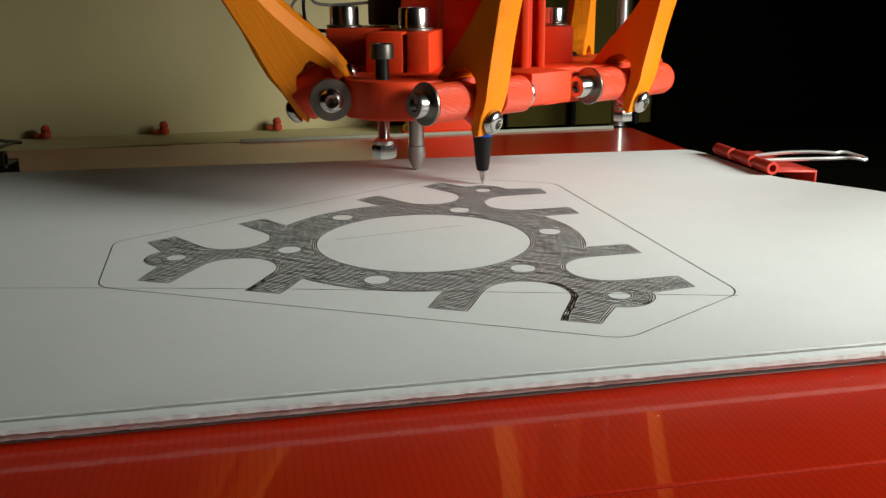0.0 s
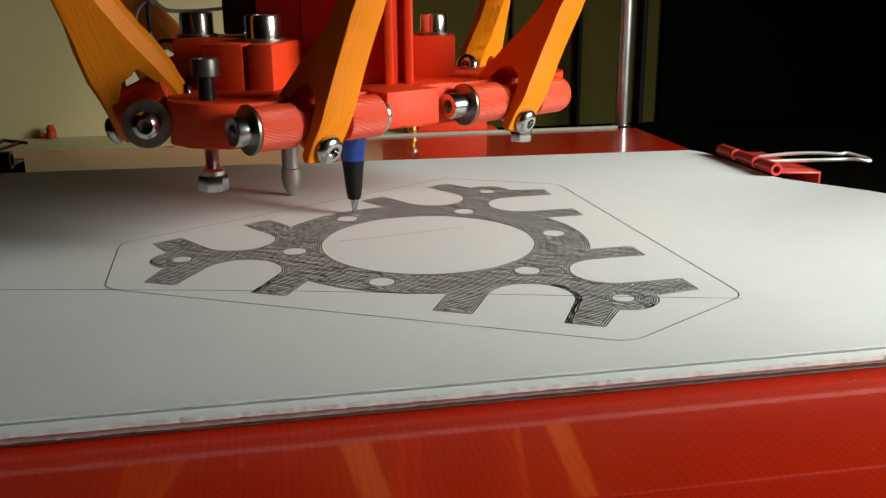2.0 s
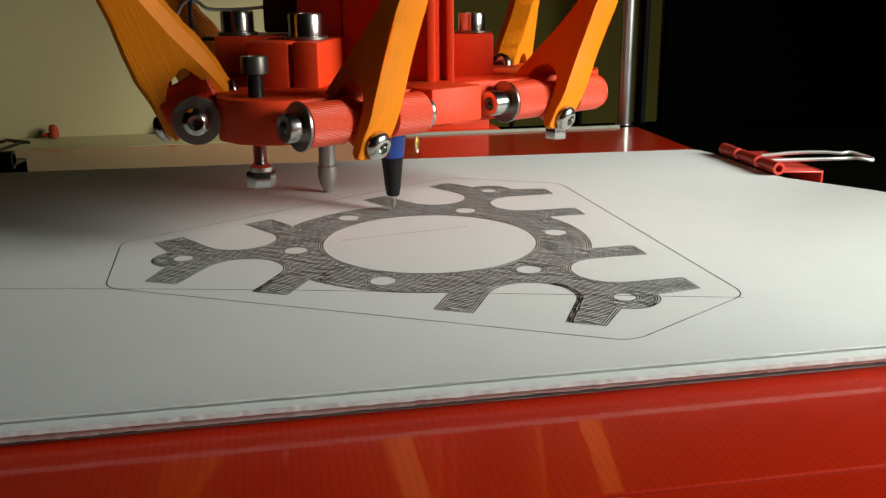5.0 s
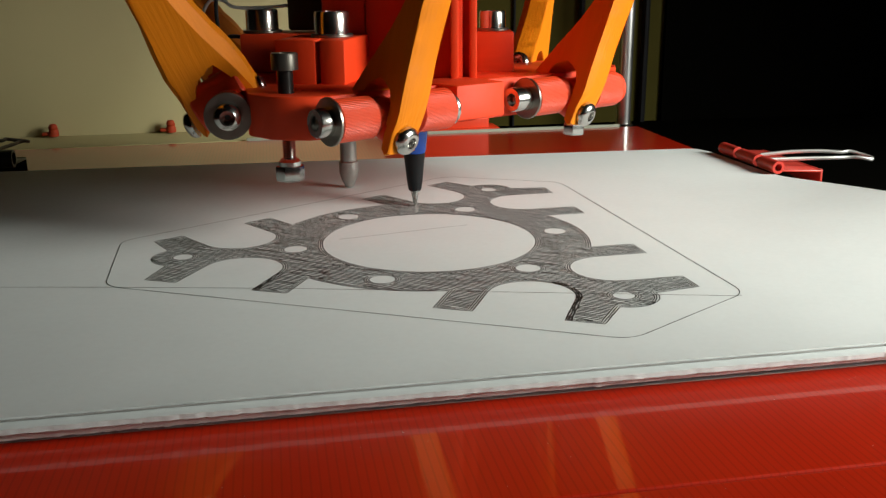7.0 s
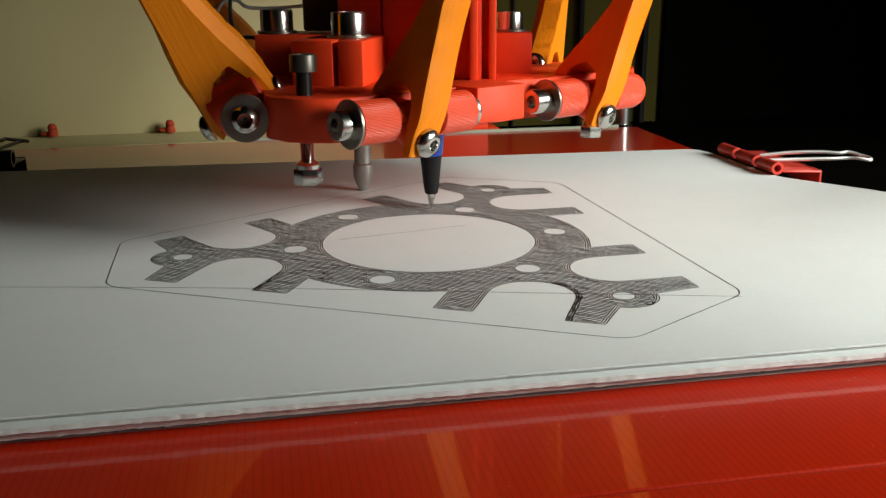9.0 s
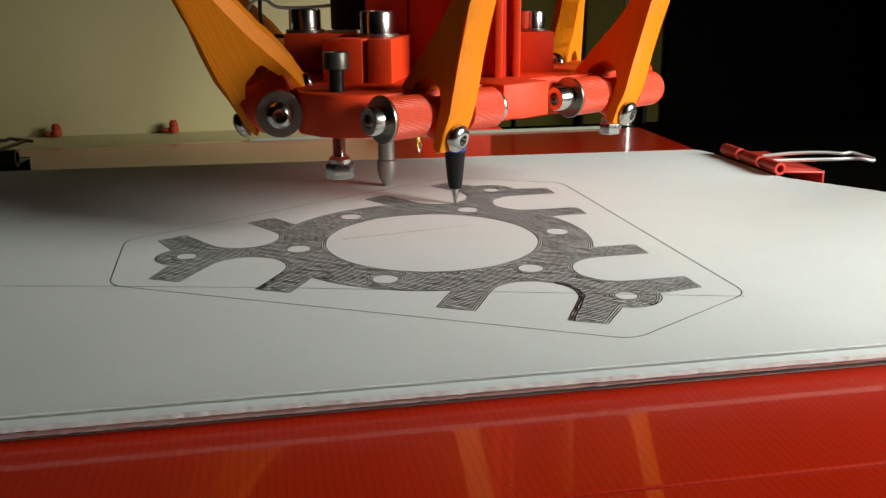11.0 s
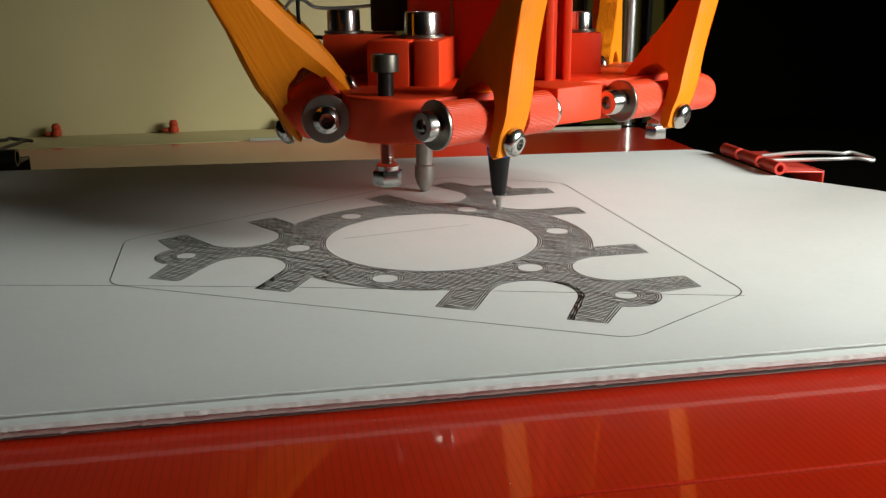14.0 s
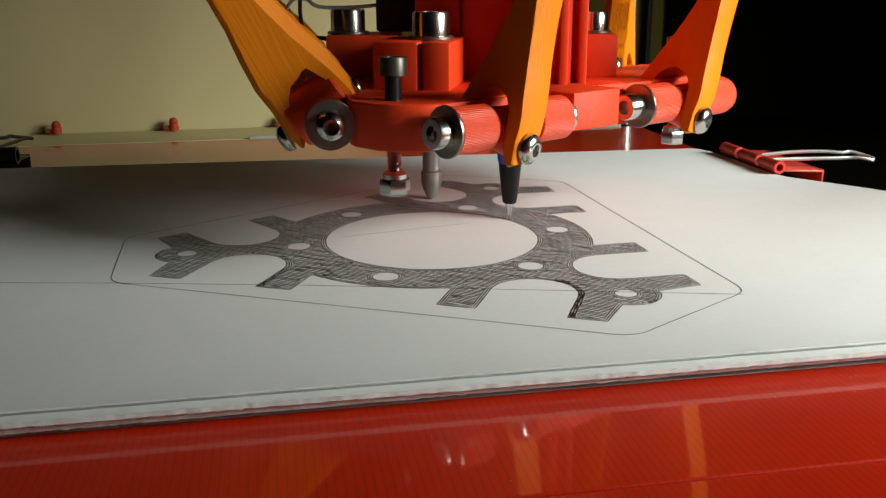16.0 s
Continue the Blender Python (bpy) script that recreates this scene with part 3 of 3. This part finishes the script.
part("cable", tube(spline([(-58, 12, 58.5), (-64, 10, 59), (-67, 9, 57.5), (-68, 9, 62), (-68, 12, 75), (-60, 14, 100)]), 0.7), BLACK_PLASTIC, head, "thin black cable")


def arm_mesh(outer, inner, arch, half, chamfer, cut_out, cut_in, facet):
    """One arm: a fork that clasps the joint and runs up into a tapered bar. x outward, y along the barrel, z up the arm.
    One face is sharp with a rough burr along its rim, the other has a broad chamfer: cut_out and cut_in wide, chamfer deep;
    with a facet, the chamfer spreads over the whole outer side of the leg."""
    prof, cuts, deep = [], [], []
    chain = [(*p, cut_out) for p in outer] + [(*p, cut_in) for p in inner] + [(*p, 0.5) for p in arch]
    for a, b in zip(chain, chain[1:] + chain[:1]):
        n = max(1, min(24, int(math.dist(a[:2], b[:2]) / 2.2)))
        for i in range(n):
            t = i / n
            x, z, c = [p + (q - p) * t for p, q in zip(a, b)]
            prof.append((x, z))
            low = max(0.0, min(1.0, (7.0 - z) / 9.0)) * facet * (1.0 if x > 5.5 else 0.0)
            cuts.append(min(c, 0.8 + max(0.0, z - 2) * 0.16) * (1 - low) + 2.4 * low)
            deep.append(chamfer * (1 - low) + (2 * half - 1.2) * low)
    unit = offset(prof, 1.0)
    bm = bmesh.new()
    rings = []
    for y, k in ((-half, 0.25), (-half + 0.5, 0.0), (0.0, 0.0), (half, 1.0)):
        ring = []
        for (x, z), (ux, uz), c, dp in zip(prof, unit, cuts, deep):
            d = c * k if k == 1.0 else k
            w = 0.42 * noise.noise(Vector((x * 0.9, z * 0.45, 3.0 + y))) if y < 0 else 0.10 * noise.noise(Vector((x * 0.3, z * 0.2, 7.0)))
            ring.append(bm.verts.new((x + (ux - x) * d + w, y or half - dp, z + (uz - z) * d)))
        rings.append(ring)
    n = len(prof)
    for a, b in zip(rings, rings[1:]):
        for i in range(n):
            bm.faces.new((a[i], a[(i + 1) % n], b[(i + 1) % n], b[i]))
    caps = [bm.faces.new(rings[0]), bm.faces.new(rings[-1])]
    bmesh.ops.triangulate(bm, faces=caps)
    return bm


ARMS = []
# for each side: outer edge, inner edge and arch of the fork, half thickness, chamfer's depth, its width outside and inside
SIDE_ARM = ([(6.7, -11.6), (8.6, -11.0), (9.2, -5.2), (10.1, -1.9), (10.4, 4.5), (10.3, 15.5), (10.5, 21.8), (11.0, 28.0), (11.6, 33.0), (11.9, 46.0), (11.6, 290.0)],
            [(4.2, 290.0), (4.0, 46.0), (3.4, 36.0), (2.6, 31.3), (-1.2, 24.4), (-6.5, 16.8), (-11.0, 10.6), (-14.6, 5.0), (-15.0, 2.6), (-14.6, -0.6), (-12.6, -1.0)],
            [(-10.4, 1.4), (-7.6, 5.8), (-6.4, 7.5), (-4.1, 8.9), (-1.1, 9.5), (1.6, 8.2), (3.8, 6.6), (5.2, 3.0), (5.1, -1.5), (4.8, -6.0), (4.8, -10.0)],
            5.2, 3.0, 1.3, 1.5, 1.0)
BACK_ARM = ([(10.4, -5.4), (11.4, -4.2), (12.4, -1.0), (12.9, 4.0), (13.2, 9.0), (14.2, 15.8), (13.8, 25.2), (12.8, 34.0), (12.8, 43.0), (12.6, 60.0), (12.4, 290.0)],
            [(1.2, 290.0), (0.6, 60.0), (-1.0, 43.0), (-2.8, 35.7), (-5.9, 25.7), (-8.4, 19.2), (-9.7, 14.0), (-10.5, 8.9), (-10.9, 5.0), (-10.9, 0.6), (-9.4, -0.6)],
            [(-7.0, 0.6), (-5.6, 7.0), (-4.5, 10.4), (-2.6, 13.6), (-1.7, 15.0), (-0.2, 14.8), (1.3, 13.6), (4.8, 12.2), (6.4, 10.0), (7.7, 5.7), (9.2, -0.6), (9.6, -4.8)],
            5.0, 3.4, 2.0, 3.4, 0.0)
FORKS = ((10.0, -6.2, -15.2, 2.6), (12.9, -0.8, -11.4, 3.0), (10.0, -6.2, -15.2, 2.6))


def arms():
    for k in range(3):
        ox, oz, ix, iz = FORKS[k]
        me = mesh_of("arm", arm_mesh(*(BACK_ARM if k == 1 else SIDE_ARM)), ORANGE, 24)
        for s in ARM_AT[k]:
            ob = new("arm", me)
            ob.parent = head
            tagged(ob, "orange printed arm with a forked end")
            screw(ob, (ox - 0.1 - (0.0 if k == 1 else 1.3), 0, oz), (1, 0, -0.05) if k == 1 else (1, 0.27, -0.22), 4.2, 2.7, 1.7, STEEL, True, 0, "domed steel screw")
            screw(ob, (ix + 0.1, 0, iz), (-1, 0, 0), 2.8 if k == 1 else 4.2, 1.6 if k == 1 else 2.7, 1.2, STEEL, True, 0, "domed steel screw")
            way = Vector((ox - ix, 0, oz - iz)).normalized()
            mid = Vector(((ox + ix) / 2, 0, (oz + iz) / 2))
            reach = (ox - ix) / 2 - 3.6
            r = 8.0 if k == 1 else 5.4
            mid.z += 1.8 if k == 1 else 0.0
            prof = [(0, -reach), (r - 0.6, -reach), (r, -reach + 0.7), (r, reach - 0.7), (r - 0.6, reach), (0, reach)]
            part("pivot_block", move(lathe(prof, 24), aim(mid, way)), RED, ob, "red printed pivot block")
            ARMS.append((ob, k, s))


arms()

# ---- things round the bed ----


def binder_clip(x, y, turn, paint, wire_mat, label, r=2.6, long=1.0):
    """A binder clip that grips the sheet's edge, its wire handle lying outward."""
    ob = empty("binder_clip", label, "binder clip", "binder clips on the sheet")
    ob.location = (x * MM, y * MM, 0)
    ob.rotation_euler = (0, 0, radians(turn))
    for ly, h in ((-18, 13), (-2, 15), (16, 14)):
        roll = lathe([(r - 1.1, 0), (r, 0), (r, h), (r - 1.1, h), (r - 1.1, 0)], 20)
        part("rolled_lip", move(roll, Matrix.Translation((-6, ly, r + 0.4)) @ Matrix.Rotation(radians(-90), 4, "X")), paint, ob)
    part("jaw", move(box(-5, 14, -18, 30, 0, 0.8, 0.3), Matrix.Translation((0, 0, 1.0)) @ Matrix.Rotation(radians(3), 4, "Y")), paint, ob, "sprung metal jaw")
    part("spine", box(13, 14, -18, 30, -5.5, 1.4, 0.3), paint, ob)
    wire = spline([(-5, -1, 5.2), (8, -3, 6.3), (20, -6, 6.6), (27, -8.5, 6.3), (31, -9, 6.6), (35, -12, 5.6), (37, -15.5, 4.9), (35, -18, 4.7), (31, -17, 5.4), (27, -15, 5.3), (20, -14, 5.2), (8, -11.5, 5.0), (-5, -9.5, 4.8)], 8)
    part("handle", tube([(p.x * long, p.y, p.z + 2 * r - 5.2) for p in wire], 0.8), wire_mat, ob, "steel wire handle")


binder_clip(143, 112.5, AXIS, CLIP_RED, WIRE, "red metal binder clip with a wire handle on the sheet's edge")
binder_clip(-201, 124, 100, BLACK_STEEL, DULL, "black metal binder clip on the sheet's back edge", 3.9, 0.6)


def red_block():
    ob = empty("machine_bracket", "red plastic bracket standing behind the bed", "bracket")
    ob.matrix_world = FRAME @ pose(0, 0, (BED_Z - 4.4) * MM)
    part("body", box(36, 76, 243, 253, 0, 30, 1.0), RED, ob)
    part("flange", box(30, 82, 240, 259, 0, 6, 0.8), RED, ob)
    knob = part("knob", move(lathe([(0, 6), (3, 6), (3, 9), (1.6, 10), (1.6, 13), (0, 13)], 20), Matrix.Translation((33, 245, 0))), BRASS, ob, "small brass knob")
    part("screw", move(lathe([(0, 13), (3.4, 13), (3.4, 15), (0, 16)], 20), Matrix.Translation((33, 245, 0))), STEEL, knob)


red_block()


def wall_bracket(a, z):
    ob = empty("bracket", "small orange plastic bracket on the cream panel", "bracket", "brackets on the panel")
    ob.matrix_world = FRAME @ pose(a * MM, 273 * MM, z * MM)
    # the brackets' shade is in their darkened red
    part("foot", lathe([(0, -2.5), (2.7, -2.5), (2.8, -0.5), (2.2, 1), (0, 1)], 16), SHADED_RED, ob)
    part("knob", lathe([(0, 0.5), (1.9, 0.5), (2.6, 2.2), (1.7, 4.2), (0, 4.6)], 16), SHADED_RED, ob)
    part("lug", box(-6, -2, -1.2, 1.2, -2, -0.2, 0.5), SHADED_RED, ob)
    part("stem", box(-1.4, 1.4, 0, 7, -2.2, 0.4, 0.3), SHADED_RED, ob)


for a in (-166, -102.6, -39.4):
    wall_bracket(a, -2.4)

# ---- what moves ----
# seconds, and the pen tip's place on the sheet in millimetres
HEAD_PATH = [
    (0, 22, 82.1), (0.1, 15.3, 78.1), (0.2, 10.2, 78.4), (0.3, 5.1, 85.4), (0.4, -0.9, 81.3), (0.5, 0.5, 78.7),
    (0.6, 5.8, 70.7), (0.7, 10, 66.6), (0.8, 8, 56.9), (0.9, 1, 49.8), (1, -8, 50.2), (1.1, -13.2, 56.1),
    (1.2, -18.7, 58.2), (1.3, -24.8, 56.5), (1.4, -25, 56.5), (1.5, -18.6, 49.3), (1.6, -21.5, 43.4), (1.7, -28.7, 40.2),
    (1.8, -30.3, 35.2), (1.9, -27.4, 35.2), (2, -26, 36.2), (2.1, -27.3, 35), (2.2, -22.8, 41.5), (2.3, -25.6, 36.1),
    (2.4, -20.7, 42.7), (2.5, -25.7, 32.3), (2.6, -19, 40.4), (2.7, -23.7, 31.9), (2.8, -19.3, 41.8), (2.9, -19, 41.5),
    (3, -23.2, 30.6), (3.1, -16.2, 41.7), (3.2, -10.3, 51), (3.3, -17.8, 40.9), (3.4, -22.4, 31.3), (3.5, -15, 42.4),
    (3.6, -9.9, 50.6), (3.7, -17.8, 40.1), (3.8, -22.8, 30.1), (3.9, -15.7, 38.3), (4, -8.9, 48.1), (4.1, -14.8, 43.4),
    (4.2, -22.5, 29.9), (4.43, -8.8, 47.9), (4.67, -21.5, 29.2), (4.9, -8.6, 47.4), (5.13, -20.6, 28.6), (5.37, -8.4, 46.9),
    (5.6, -19.6, 27.9), (5.83, -8.2, 46.5), (6.07, -18.7, 27.2), (6.3, -8, 46), (6.4, -11.2, 42.4), (6.5, -18.2, 26.9),
    (6.6, -10.8, 44.1), (6.7, -5.4, 45.7), (6.8, -13.3, 37.1), (6.9, -14.6, 32), (7, -5.7, 45.9), (7.1, -8.1, 41.9),
    (7.2, -13.8, 29.8), (7.3, -6.3, 41.3), (7.4, -3.2, 48.1), (7.5, -12, 30.4), (7.6, -6.6, 43.1), (7.7, -1.3, 49),
    (7.8, -9.6, 32.3), (7.9, -6.4, 34.4), (8, -0.4, 46.4), (8.1, -7.7, 38.1), (8.2, -5.5, 35.9), (8.3, 1.5, 47.7),
    (8.4, -4.9, 36.7), (8.5, -3.9, 35.3), (8.6, 2.7, 46.9), (8.7, -2.6, 38.3), (8.8, -3.3, 35.1), (8.9, 5, 49.2),
    (9, 0.3, 41.2), (9.1, -4.1, 35.4), (9.2, 4.9, 49.4), (9.35, -3.7, 35.3), (9.5, 5.4, 49.4), (9.65, -2.8, 35),
    (9.8, 5.8, 49.4), (9.95, -2, 34.7), (10.1, 6.3, 49.4), (10.25, -1.1, 34.5), (10.4, 6.8, 49.4), (10.55, -0.3, 34.2),
    (10.7, 7.3, 49.4), (10.85, 0.5, 33.9), (11, 7.7, 49.4), (11.15, 1.4, 33.6), (11.3, 8.2, 49.4), (11.4, 1.8, 33.5),
    (11.5, 6.1, 39.6), (11.6, 3.5, 36.4), (11.7, 6.4, 39.3), (11.8, 6, 35.4), (11.9, 5.2, 33.2), (12, 7.5, 33.2),
    (12.1, 9.7, 34.5), (12.2, 10.5, 34.8), (12.3, 13.7, 33.2), (12.4, 14.3, 30.1), (12.5, 13.7, 34.4), (12.6, 14, 31.6),
    (12.7, 17.9, 36.1), (12.8, 22, 40.7), (12.9, 20.2, 35), (13, 14.8, 31.1), (13.1, 22.5, 40.1), (13.2, 19.3, 35.3),
    (13.3, 16.5, 27.3), (13.4, 23.5, 39.5), (13.5, 18.1, 33.5), (13.6, 20.2, 31.6), (13.7, 24.9, 42.2), (13.8, 17.3, 28.8),
    (13.9, 23.4, 37.3), (14, 22.9, 37.8), (14.1, 19.6, 27.4), (14.2, 25.6, 35.6), (14.3, 21.1, 28.9), (14.4, 23.1, 30.4),
    (14.5, 27.3, 38.9), (14.6, 20.7, 23.6), (14.7, 26.6, 34.9), (14.8, 25.6, 31.2), (14.9, 22.8, 22.8), (15, 29.6, 39.3),
    (15.1, 24.2, 25.9), (15.2, 26.1, 28.7), (15.3, 30.8, 36.5), (15.4, 23.5, 22.9), (15.5, 30.1, 35.5), (15.6, 30, 33.9),
    (15.7, 23.9, 23.7), (15.8, 31.2, 32.1), (15.9, 29.9, 30.6), (16, 25.6, 23.1),
]


def arm_pose(k, s, x, y):
    """The turn of an arm on its joint when the pen stands at (x, y)."""
    joint = on_side(k, s, REACH, AXLE_Z)
    flat = UPPER[k] + T[k] * (s + EXTRA.get((k, s), 0.0)) - Vector((x, y, 0)) - Vector((joint.x, joint.y, 0))
    flat.z = 0
    up = Vector((flat.x, flat.y, math.sqrt(ARM_LONG ** 2 - flat.length_squared))).normalized()
    out = (N[k] - up * up.dot(N[k])).normalized()
    m = Matrix((out, up.cross(out), up)).transposed().to_4x4()
    m.translation = joint * MM
    return m


def motions():
    walk(head, [(t, pose(x * MM, y * MM, 0)) for t, x, y in HEAD_PATH])
    for ob, k, s in ARMS:
        walk(ob, [(t, arm_pose(k, s, x, y)) for t, x, y in HEAD_PATH])


motions()
